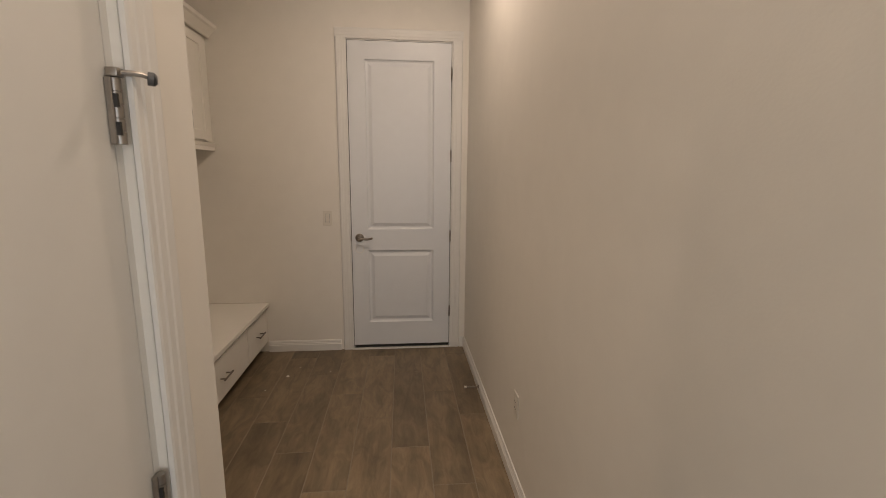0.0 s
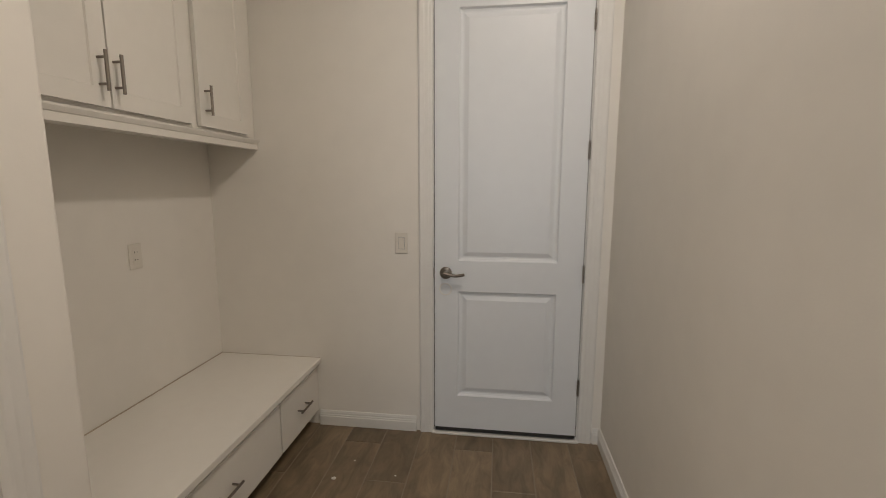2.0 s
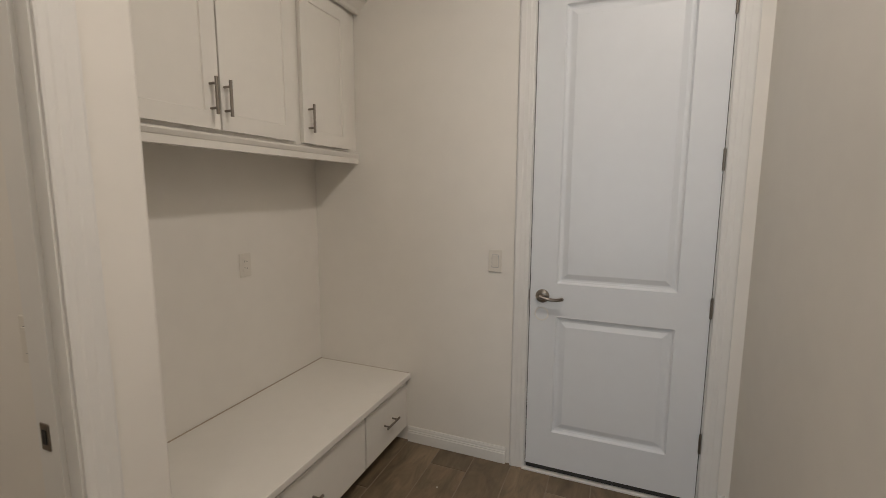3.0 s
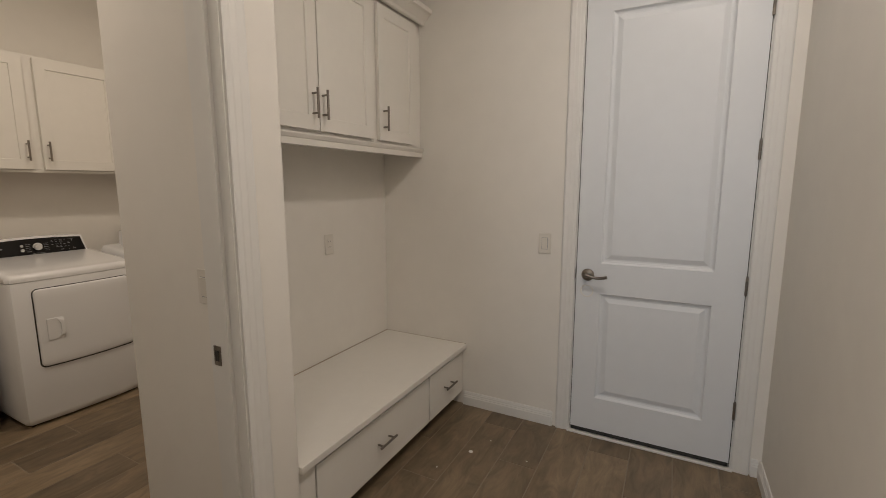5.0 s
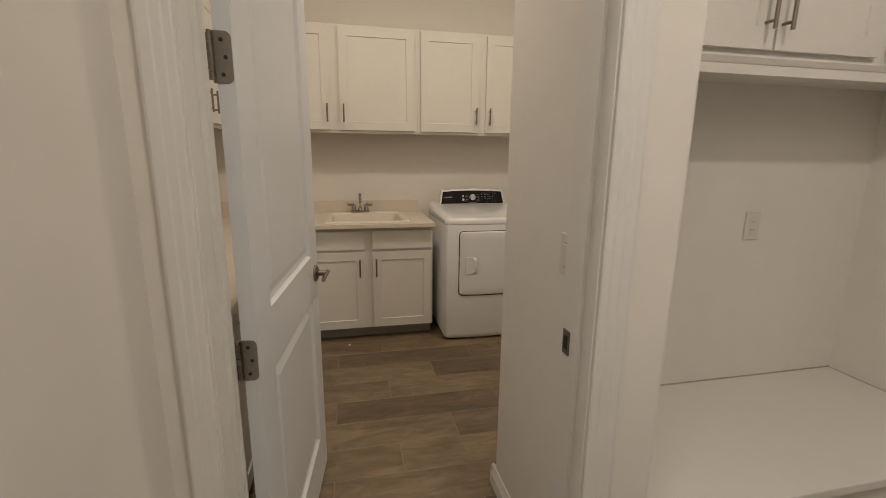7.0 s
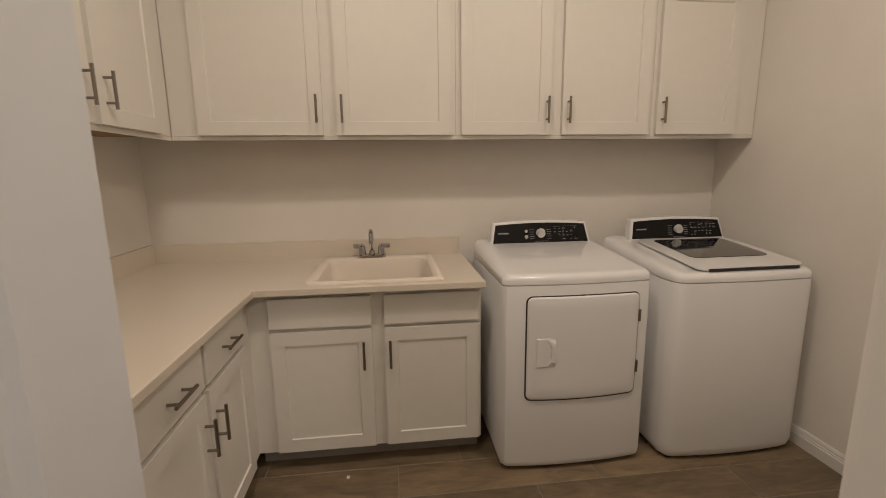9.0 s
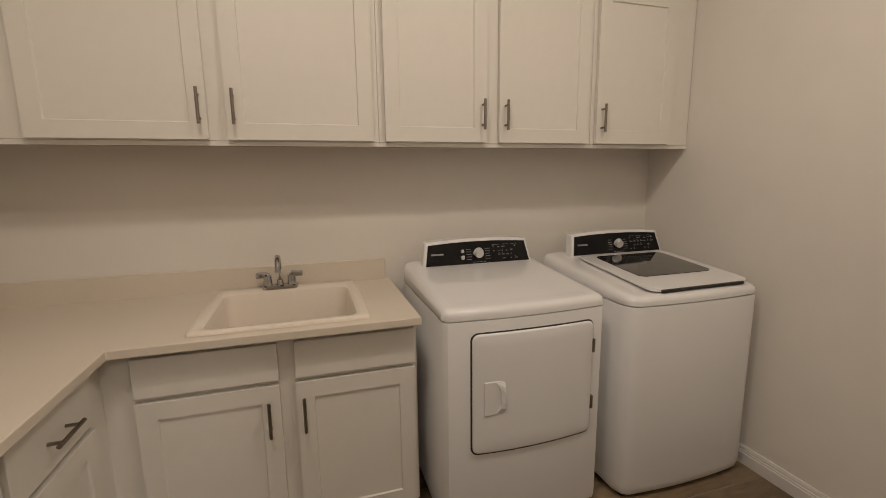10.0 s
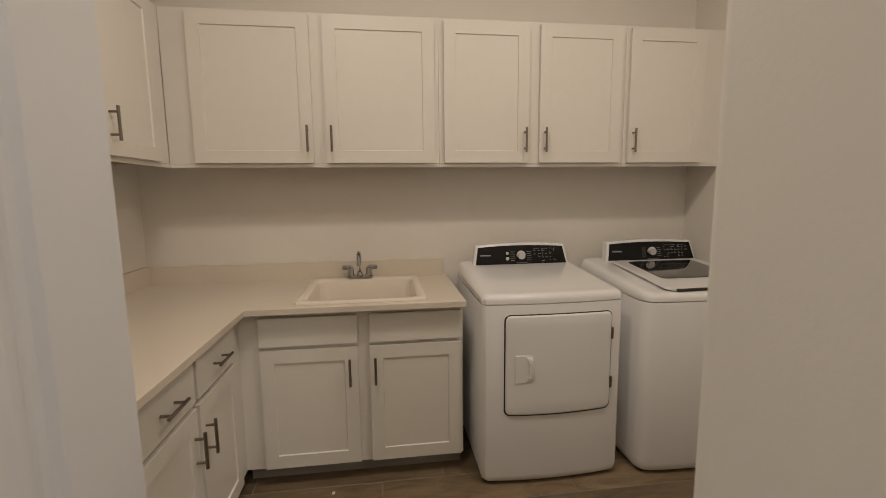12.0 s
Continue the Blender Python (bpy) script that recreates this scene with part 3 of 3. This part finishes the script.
def south_base(x_west, x_east, label):
    w = x_east - x_west
    t = cabinet("base_cabinet", pose(x_east, SY, 0) @ TURN180, w - 0.001, 0.68, 0.09, 0.862, label)
    half = w / 2
    for a, b, h in ((0.015, half - 0.012, half - 0.045), (half + 0.012, w - 0.015, half + 0.05)):
        drawer(t, a, b, 0.690, 0.838)
        cab_door(t, a, b, 0.098, 0.670, h, 0.53)
    part("toe_kick", boxed(0.0, w - 0.001, 0.09, 0.68, 0.0, 0.09), TOE_SHADE, t, "recessed toe kick, shade put into its colour")
    return t


south_base(-2.85, -2.03, "white shaker base cabinet with two drawers over doors")
south_base(-2.03, -1.26, "white shaker base cabinet beside the open door")
filler = thing("corner_filler", pose(0, 0, 0), "white filler strip in the cabinet corner", "cabinet trim")
part("strip", boxed(-2.962, -2.8488, SY - 0.06, SY - 0.0202, 0.09, 0.862), CAB, filler)

# worktop: an L with a hole for the sink
SX0, SX1, SY0, SY1 = -3.44, -2.955, 1.36, 1.905
worktop = thing("worktop", pose(0, 0, 0), "beige speckled L-shaped laundry worktop with backsplash", "worktop")
xs, ys = (-3.56, SX0, SX1, -2.874, -0.78), (0.40, 1.122, SY0, SY1, 2.122)
bm = bmesh.new()
for i in range(4):
    for j in range(4):
        if (i == 3 and j > 0) or (i == 1 and j == 2):
            continue
        bm.faces.new([bm.verts.new((x, y, 0.895)) for x, y in ((xs[i], ys[j]), (xs[i + 1], ys[j]), (xs[i + 1], ys[j + 1]), (xs[i], ys[j + 1]))])
bmesh.ops.remove_doubles(bm, verts=bm.verts[:], dist=1e-5)
ext = bmesh.ops.extrude_face_region(bm, geom=bm.faces[:])
bmesh.ops.translate(bm, vec=(0, 0, -0.03), verts=[v for v in ext["geom"] if isinstance(v, bmesh.types.BMVert)])
top = part("slab", bm, STONE, worktop)
bev = top.modifiers.new("edge", "BEVEL")
bev.width, bev.segments, bev.limit_method = 0.003, 2, "ANGLE"
part("backsplash", boxed(-3.56, -3.54, 0.40, 2.10, 0.885, 1.0, bevel=0.002, seg=1), STONE, worktop)
part("backsplash", boxed(-3.54, -0.78, 0.40, 0.42, 0.885, 1.0, bevel=0.002, seg=1), STONE, worktop)

sink = thing("laundry_sink", pose(0, 0, 0), "cream acrylic drop-in laundry sink", "sink")
loops = []
for inset, z in ((-0.036, 0.896), (-0.034, 0.905), (-0.026, 0.909), (-0.002, 0.907), (0.008, 0.900), (0.016, 0.87), (0.03, 0.65), (0.06, 0.62), (0.12, 0.612)):
    r = max(0.05, 0.03 + inset) if inset > -0.02 else 0.02
    back = 0.055 if inset < -0.01 else 0
    loops.append([(x, y, z) for x, y in rounded_rect(SX0 + inset - back, SX1 - inset, SY0 + inset, SY1 - inset, r)])
part("basin", loft(bmesh.new(), loops, cap=False), SINKM, sink, smooth=True)
bm = bmesh.new()
bm.faces.new([bm.verts.new(p) for p in loops[-1]])
part("basin_floor", bm, SINKM, sink)
part("drain", rod(bmesh.new(), (-3.2, 1.63, 0.6125), (-3.2, 1.63, 0.616), 0.04, 20), CHROME, sink, "chrome drain")

faucet = thing("faucet", pose(-3.47, 1.597, 0.908) @ TURN90, "chrome two-handle gooseneck laundry faucet", "faucet")
part("base_plate", loft(bmesh.new(), [[(x, y, z) for x, y in rounded_rect(-0.078 + i, 0.078 - i, -0.026 + i, 0.026 - i, 0.022)] for i, z in ((0, 0), (0, 0.012), (0.005, 0.018))]), CHROME, faucet, smooth=True)
bm = rod(bmesh.new(), (0, 0, 0.015), (0, 0, 0.04), 0.017, 16, 0.013)
tube(bm, [(0, 0, 0.03), (0, 0, 0.10), (0, -0.008, 0.128), (0, -0.028, 0.150), (0, -0.055, 0.155), (0, -0.080, 0.142), (0, -0.090, 0.118), (0, -0.091, 0.098)], 0.0115, 12)
rod(bm, (0, -0.091, 0.104), (0, -0.091, 0.09), 0.012, 12)
part("spout", bm, CHROME, faucet, smooth=True)
for s in (-1, 1):
    bm = rod(bmesh.new(), (s * 0.052, 0, 0.015), (s * 0.052, 0, 0.062), 0.021, 14, 0.017)
    box(bm, s * 0.052 - 0.012, s * 0.052 + 0.012, -0.012, 0.012, 0.056, 0.072, bevel=0.004)
    box(bm, min(s * 0.05, s * 0.102), max(s * 0.05, s * 0.102), -0.012, 0.009, 0.052, 0.078, bevel=0.004)
    part("tap_handle", bm, CHROME, faucet, smooth=True)

# ---- washer and dryer ----


def front_outline(w, d, bow, r, n=12):
    """Footprint of a machine: bowed front at y 0, rounded front corners."""
    pts = [(0, d), (0, r)]
    for k in range(1, n):
        u = k / n
        x = w * u
        y = -bow * (1 - (2 * u - 1) ** 2)
        if x < r:
            y += r - math.sqrt(max(r * r - (r - x) ** 2, 0))
        if w - x < r:
            y += r - math.sqrt(max(r * r - (r - w + x) ** 2, 0))
        pts.append((x, y))
    return pts + [(w, r), (w, d)]


def shell(w, d, bow, r, levels):
    """Skin through (inset, z) levels of the footprint."""
    base = front_outline(w, d, bow, r, 40)
    out = []
    for inset, z in levels:
        out.append([(inset + x * (w - 2 * inset) / w, y + inset * (1 - y / d), z) for x, y in base])
    return loft(bmesh.new(), out)


def console(t, w, x0, x1, y, z0, z1, knob_x, marks, button):
    """Sloping control panel: white surround, black fascia, dial and printed marks."""
    lean = 0.035

    def strip(a, b, zz0, zz1, y_off, thick, crown_rise):
        n = 12
        loops = []
        for k in range(n + 1):
            u = k / n
            x = a + (b - a) * u
            pull = 0.02 * (2 * u - 1)
            rise = crown_rise * (1 - (2 * u - 1) ** 2)
            top = zz1 + rise
            f0 = (zz0 - z0) / (z1 - z0)
            f1 = (top - z0) / (z1 - z0)
            loops.append([(x, y + y_off + lean * f0, zz0), (x - pull * f1, y + y_off + lean * f1, top), (x - pull * f1, y + y_off + lean * f1 + thick, top), (x, y + y_off + lean * f0 + thick, zz0)])
        return loft(bmesh.new(), loops)

    c = part("console", strip(x0, x1, z0, z1, 0, 0.06, 0.012), ENAMEL, t, smooth=True)
    mod = c.modifiers.new("edge", "BEVEL")
    mod.width, mod.segments, mod.limit_method = 0.008, 3, "ANGLE"
    part("fascia", strip(x0 + 0.016, x1 - 0.016, z0 + 0.012, z1 - 0.012, -0.003, 0.004, 0.010), BLACK, c, "glossy black control fascia")

    def on(zz, off):
        return y + lean * (zz - z0) / (z1 - z0) - off

    zc = (z0 + z1) / 2
    bm = rod(bmesh.new(), (knob_x, on(zc, 0.003), zc + 0.004), (knob_x, on(zc, 0.026), zc - 0.002), 0.024, 24, 0.020)
    rod(bm, (knob_x, on(zc, 0.003), zc + 0.004), (knob_x, on(zc, 0.007), zc + 0.003), 0.0265, 24)
    part("dial", bm, SILVER, c, "silver control dial", True)
    if button:
        for dz, rr in ((0.014, 0.009), (-0.016, 0.011)):
            bm = rod(bmesh.new(), (knob_x - 0.082, on(zc + dz, 0.003), zc + dz), (knob_x - 0.082, on(zc + dz, 0.010), zc + dz - 0.002), rr, 16, rr * 0.8)
            part("button", bm, SILVER, c, "small silver button", True)
    bm = bmesh.new()
    for dx, dz, ww, hh in marks:
        zz = zc + dz
        yy = on(zz, 0.0042)
        slope = lean / (z1 - z0)
        vs = [(x0 + dx, yy, zz), (x0 + dx + ww, yy, zz), (x0 + dx + ww, yy + slope * hh, zz + hh), (x0 + dx, yy + slope * hh, zz + hh)]
        bm.faces.new([bm.verts.new(p) for p in vs])
    tagged(part("printed_marks", bm, GREYINK, c, "pale unreadable printed marks"), kind="stuff")
    return c


rnd = random.Random(4)


def marks_for(width, knob):
    out = [(0.045, 0.0, 0.062, 0.008)]
    for s in (-1, 1):
        for k in range(5):
            out.append((knob + (0.036 if s > 0 else -0.062), -0.028 + k * 0.012, 0.026, 0.0022))
    for i in range(7):
        for j in range(4):
            if rnd.random() < 0.3:
                continue
            x, z = knob + 0.078 + i * 0.0235 + rnd.random() * 0.004, -0.034 + j * 0.019 + rnd.random() * 0.003
            out.append((x, z, 0.006 + rnd.random() * 0.012, 0.0022 + rnd.random() * 0.002))
            if rnd.random() < 0.5:
                out.append((x, z + 0.007, 0.007, 0.0018))
    for i in range(3):
        out.append((knob + 0.075 + i * 0.05, 0.036, 0.04, 0.0012))
    for k in range(4):
        out.append((knob - 0.03 + k * 0.018, -0.043, 0.012, 0.003))
    return [m for m in out if m[0] + m[2] < width - 0.03]


dryer = thing("dryer", pose(-2.79, 2.178, 0) @ TURN90, "white front-loading clothes dryer with black control fascia", "dryer")
DW, DD = 0.688, 0.66
part("body", shell(DW, DD, 0.022, 0.02, ((0.02, 0.012), (0.004, 0.03), (0, 0.05), (0, 0.886), (0.001, 0.890))), ENAMEL_SIDE, dryer, smooth=True)
# Dark block under the dryer paints the shade between its feet.
part("plinth_shadow", boxed(0.04, DW - 0.04, 0.03, DD - 0.03, 0.0, 0.013), DARK, dryer, "dark block painting the shade in the feet recess")


def deck(w, d, bow, base_z, front, back, edge, corner=0.02):
    """Machine top: rises from the front lip to the back, with a rolled front edge."""
    base = front_outline(w, d, bow, corner, 40)
    loops = []
    for inset, f in ((0.003, 0.0), (0.0, 0.08), (0.0, 0.45), (0.004, 0.72), (0.014, 0.92), (0.03, 1.0), (0.06, 1.02)):
        lp = []
        for x, y in base:
            u = min(max(y / d, 0), 1)
            top = front + (back - front) * u ** 0.8
            lp.append((inset + x * (w - 2 * inset) / w, y + inset * edge * (1 - u), base_z + (top - base_z) * f))
        loops.append(lp)
    return loft(bmesh.new(), loops)


part("top_panel", deck(DW, DD, 0.022, 0.892, 0.938, 0.99, 1.0), ENAMEL, dryer, "glossy white sloping top", True)
console(dryer, DW, 0.070, 0.648, 0.545, 0.972, 1.092, 0.358, marks_for(0.578, 0.288), True)


def dense(pts, step=0.03):
    """The outline with extra points on its long sides."""
    out = []
    for i, p in enumerate(pts):
        q = pts[(i + 1) % len(pts)]
        n = max(1, int(math.dist(p, q) / step))
        out += [(p[0] + (q[0] - p[0]) * k / n, p[1] + (q[1] - p[1]) * k / n) for k in range(n)]
    return out


def bowed_plate(x0, x1, z0, z1, r, w, bow, back, front, sag=0.0):
    """Rounded plate that follows the machine's bowed front."""
    loops = []
    outline = dense(rounded_rect(x0, x1, z0, z1, r, 6))
    cx, cz = (x0 + x1) / 2, (z0 + z1) / 2
    for inset, y in ((0, back), (0, front + 0.006), (0.003, front + 0.002), (0.009, front), (0.06, front), (0.12, front), (0.18, front)):
        lp = []
        for x, z in outline:
            x, z = cx + (x - cx) * (1 - 2 * inset / (x1 - x0)), cz + (z - cz) * (1 - 2 * inset / (z1 - z0))
            u = x / w
            lp.append((x, y - bow * (1 - (2 * u - 1) ** 2), z - (sag * (1 - (2 * u - 1) ** 2) if z < (z0 + z1) / 2 else 0)))
        loops.append(lp)
    return loft(bmesh.new(), loops)


# Dark plate behind the drum door puts the seam's shade into colour.
part("door_gap_shade", bowed_plate(0.1005, 0.6275, 0.360, 0.8455, 0.03, DW, 0.022, 0.02, -0.0068, 0.008), DARK, dryer, "dark plate painting the shaded gap round the door")
ddoor = part("door", bowed_plate(0.106, 0.622, 0.369, 0.841, 0.026, DW, 0.022, 0.015, -0.0130, 0.008), ENAMEL_SIDE, dryer, "white drum door", True)
hy = -0.0130 - 0.022 * (1 - (2 * 0.175 / DW - 1) ** 2)
bm = boxed(0.148, 0.232, hy - 0.004, hy + 0.003, 0.520, 0.655, bevel=0.004)
dh = part("door_handle", bm, ENAMEL, ddoor, "moulded white handle plate")
bm = bmesh.new()
sections = ((0.648, 0.006, 0.030), (0.630, 0.024, 0.020), (0.610, 0.030, 0.014), (0.565, 0.030, 0.014), (0.545, 0.024, 0.020), (0.527, 0.006, 0.030))
loft(bm, [[(0.228 - wide, hy - 0.003, z), (0.228 - wide, hy - 0.003 - out * 0.3, z), (0.230, hy - 0.003 - out * 0.5, z), (0.232, hy - 0.003, z)] for z, out, wide in sections])
part("grip", bm, ENAMEL, ddoor, "projecting finger grip")
for z in (0.735, 0.492):
    part("hinge_cover", boxed(0.618, 0.631, -0.022, 0.0, z - 0.028, z + 0.028, bevel=0.002), NICKEL, dryer, "small grey door hinge")

washer = thing("washer", pose(-2.755, 2.955, 0) @ TURN90, "white top-loading washing machine with glass lid", "washing machine")
WW, WD = 0.706, 0.69
part("body", shell(WW, WD, 0.02, 0.055, ((0.02, 0.012), (0.006, 0.03), (0, 0.06), (0, 0.872), (0.001, 0.876))), ENAMEL_SIDE, washer, smooth=True)
# Same dark block for the shade under the washer.
part("plinth_shadow", boxed(0.04, WW - 0.04, 0.03, WD - 0.03, 0.0, 0.013), DARK, washer, "dark block painting the shade in the feet recess")
part("top_panel", deck(WW, WD, 0.02, 0.878, 0.92, 0.985, 1.2, 0.055), ENAMEL, washer, "white sloping top surround", True)
console(washer, WW, 0.108, 0.700, 0.585, 0.972, 1.092, 0.408, marks_for(0.592, 0.30), False)


def lid_z(y):
    return 0.925 + 0.068 * (y / WD) ** 0.8 + 0.004


def lid_plate(pts, lift, thick):
    return loft(bmesh.new(), [[(x, y, lid_z(max(y, 0.0)) + lift + dz) for x, y in pts] for dz in (-thick, 0)])


lid_pts = [(x, y - (0.018 * (1 - (2 * x / WW - 1) ** 2) if y < 0.2 else 0)) for x, y in rounded_rect(0.125, WW - 0.035, 0.035, 0.555, 0.04, 6)]
lid = part("lid", lid_plate(lid_pts, 0.0025, 0.010), ENAMEL, washer, "white lid rim", True)
part("lid_glass", lid_plate(rounded_rect(0.20, WW - 0.09, 0.175, 0.52, 0.035, 6), 0.0034, 0.003), SMOKE, lid, "smoked glass lid window")
# Dark crescent painting the shade in the finger gap before the lid.
gap = [(x, y - 0.018 * (1 - (2 * x / WW - 1) ** 2)) for x, y in rounded_rect(0.17, WW - 0.08, 0.026, 0.040, 0.006, 5)]
part("lid_gap_shade", lid_plate(gap, 0.0005, 0.010), DARK, washer, "dark strip painting the shade in the lid's finger gap")

# ---- caulk seams ----
CAULK = mat("aged_caulk", (0.46, 0.39, 0.31), 0.8, grain=0.2, scale=60)
part("caulk_seam", boxed(0.002, 1.448, 0.6005, 0.6052, 0.4195, 0.4245), CAULK, bench, "thin brownish seam along the wall")
part("caulk_seam", boxed(1.4455, 1.448, -0.02, 0.60, 0.4195, 0.4215), CAULK, bench, "thin brownish seam along the wall")
part("caulk_seam", boxed(-3.54, -0.78, 0.4, 0.4035, 0.9995, 1.003), CAULK, worktop, "thin brownish seam along the wall")
part("paint_mark", loft(bmesh.new(), [[(0.06 + r * math.cos(a * 0.2618), y, 0.862 + r * math.sin(a * 0.2618)) for a in range(24)] for r, y in ((0.036, 0.0), (0.035, -0.0012), (0.030, -0.0012), (0.029, 0.0))], cap=False), TRIM, d1, "faint ring mark in the paint")

# ---- switches, sockets, small things ----


def wall_plate(name, m, label, socket=False):
    t = thing(name, m, label, "wall socket" if socket else "light switch")
    part("plate", boxed(-0.036, 0.036, -0.006, 0, -0.059, 0.059, bevel=0.003), PLATE, t)
    if socket:
        part("socket_face", boxed(-0.0165, 0.0165, -0.0078, -0.005, -0.034, 0.034, bevel=0.001), PLATE, t)
        for z in (-0.02, 0.014):
            bm = boxed(-0.008, -0.006, -0.0085, -0.0075, z, z + 0.009)
            box(bm, 0.006, 0.008, -0.0085, -0.0075, z, z + 0.007)
            part("slots", bm, DARK, t)
    else:
        part("switch_frame", boxed(-0.0175, 0.0175, -0.0066, -0.005, -0.034, 0.034), GREYINK, t)
        part("rocker", loft(bmesh.new(), [[(x, -0.005, -0.032), (x, -0.0075, -0.032), (x, -0.0115, 0.032), (x, -0.005, 0.032)] for x in (-0.0155, 0.0155)]), PLATE, t)
    return t


wall_plate("light_switch", pose(-0.108, 3.70, 1.115), "white rocker light switch beside the exterior door")
wall_plate("wall_socket", pose(-1.235, 3.127, 1.108) @ TURN90, "white wall socket above the bench", True)
wall_plate("wall_socket", pose(1.012, 1.985, 0.415) @ pose(0, 0, 0, 0, 0, -90), "white wall socket low on the hall wall", True)
wall_plate("light_switch", pose(-0.805, 2.072, 1.12), "white rocker light switch inside the laundry doorway")
stop2 = thing("door_stop", pose(0.997, 2.88, 0.045, 0, 0, -90), "brass spring door stop on the baseboard", "door stop")
bm = rod(bmesh.new(), (0, 0, 0), (0, -0.006, 0), 0.012, 14)
for k in range(19):
    rod(bm, (0, -0.006 - k * 0.0042, 0), (0, -0.0085 - k * 0.0042, 0), 0.0055, 10)
rod(bm, (0, -0.006, 0), (0, -0.086, 0), 0.004, 10)
part("spring", bm, NICKEL, stop2, smooth=True)
part("tip", rod(bmesh.new(), (0, -0.084, 0), (0, -0.098, 0), 0.008, 12), PLATE, stop2, "white rubber tip")
for k, (x, y, s) in enumerate(((-0.355, 3.22, 0.010), (-0.30, 3.37, 0.004), (-0.46, 3.02, 0.004), (-0.06, 3.28, 0.004), (-2.845, 1.475, 0.008))):
    bm = bmesh.new()
    bmesh.ops.create_icosphere(bm, subdivisions=2, radius=s)
    for v in bm.verts:
        v.co = Vector((v.co.x * 1.3, v.co.y, v.co.z * 0.35 + s * 0.3)) * (1 + 0.35 * noise.noise(v.co * 160))
    c = new("debris_crumb", finish("debris_crumb", bm, CHIP))
    c.location = (x, y, 0.0)
    tagged(c, "small pale plaster crumb on the floor", "debris", "crumbs on the floor")

# ---- floor tiles ----
PW, PL = 0.207, 0.918


def tile_mesh(length):
    g = 0.0024
    bm = boxed(g, PW - g, g, length - g, -0.006, 0.0)
    bmesh.ops.bevel(bm, geom=[e for e in bm.edges if all(v.co.z > -0.001 for v in e.verts)], offset=0.0012, segments=1, affect="EDGES")
    return finish("plank", bm, PLANK)


TILES = {}
for c in range(-18, 5):
    x = 0.0035 + c * PW
    south = -2.39 if x > -0.1 else 0.285
    y = (2.927, 3.54, 3.235)[c % 3] % PL - 4 * PL
    while y < 3.85:
        a, b = max(y, south), min(y + PL, 3.855)
        if b - a > 0.03 and x + PW < 1.18:
            size = round(b - a, 3)
            if size not in TILES:
                TILES[size] = tile_mesh(size)
            ob = new("plank", TILES[size])
            ob.location = (x, a, 0)
            ob.parent = floor
        y += PL
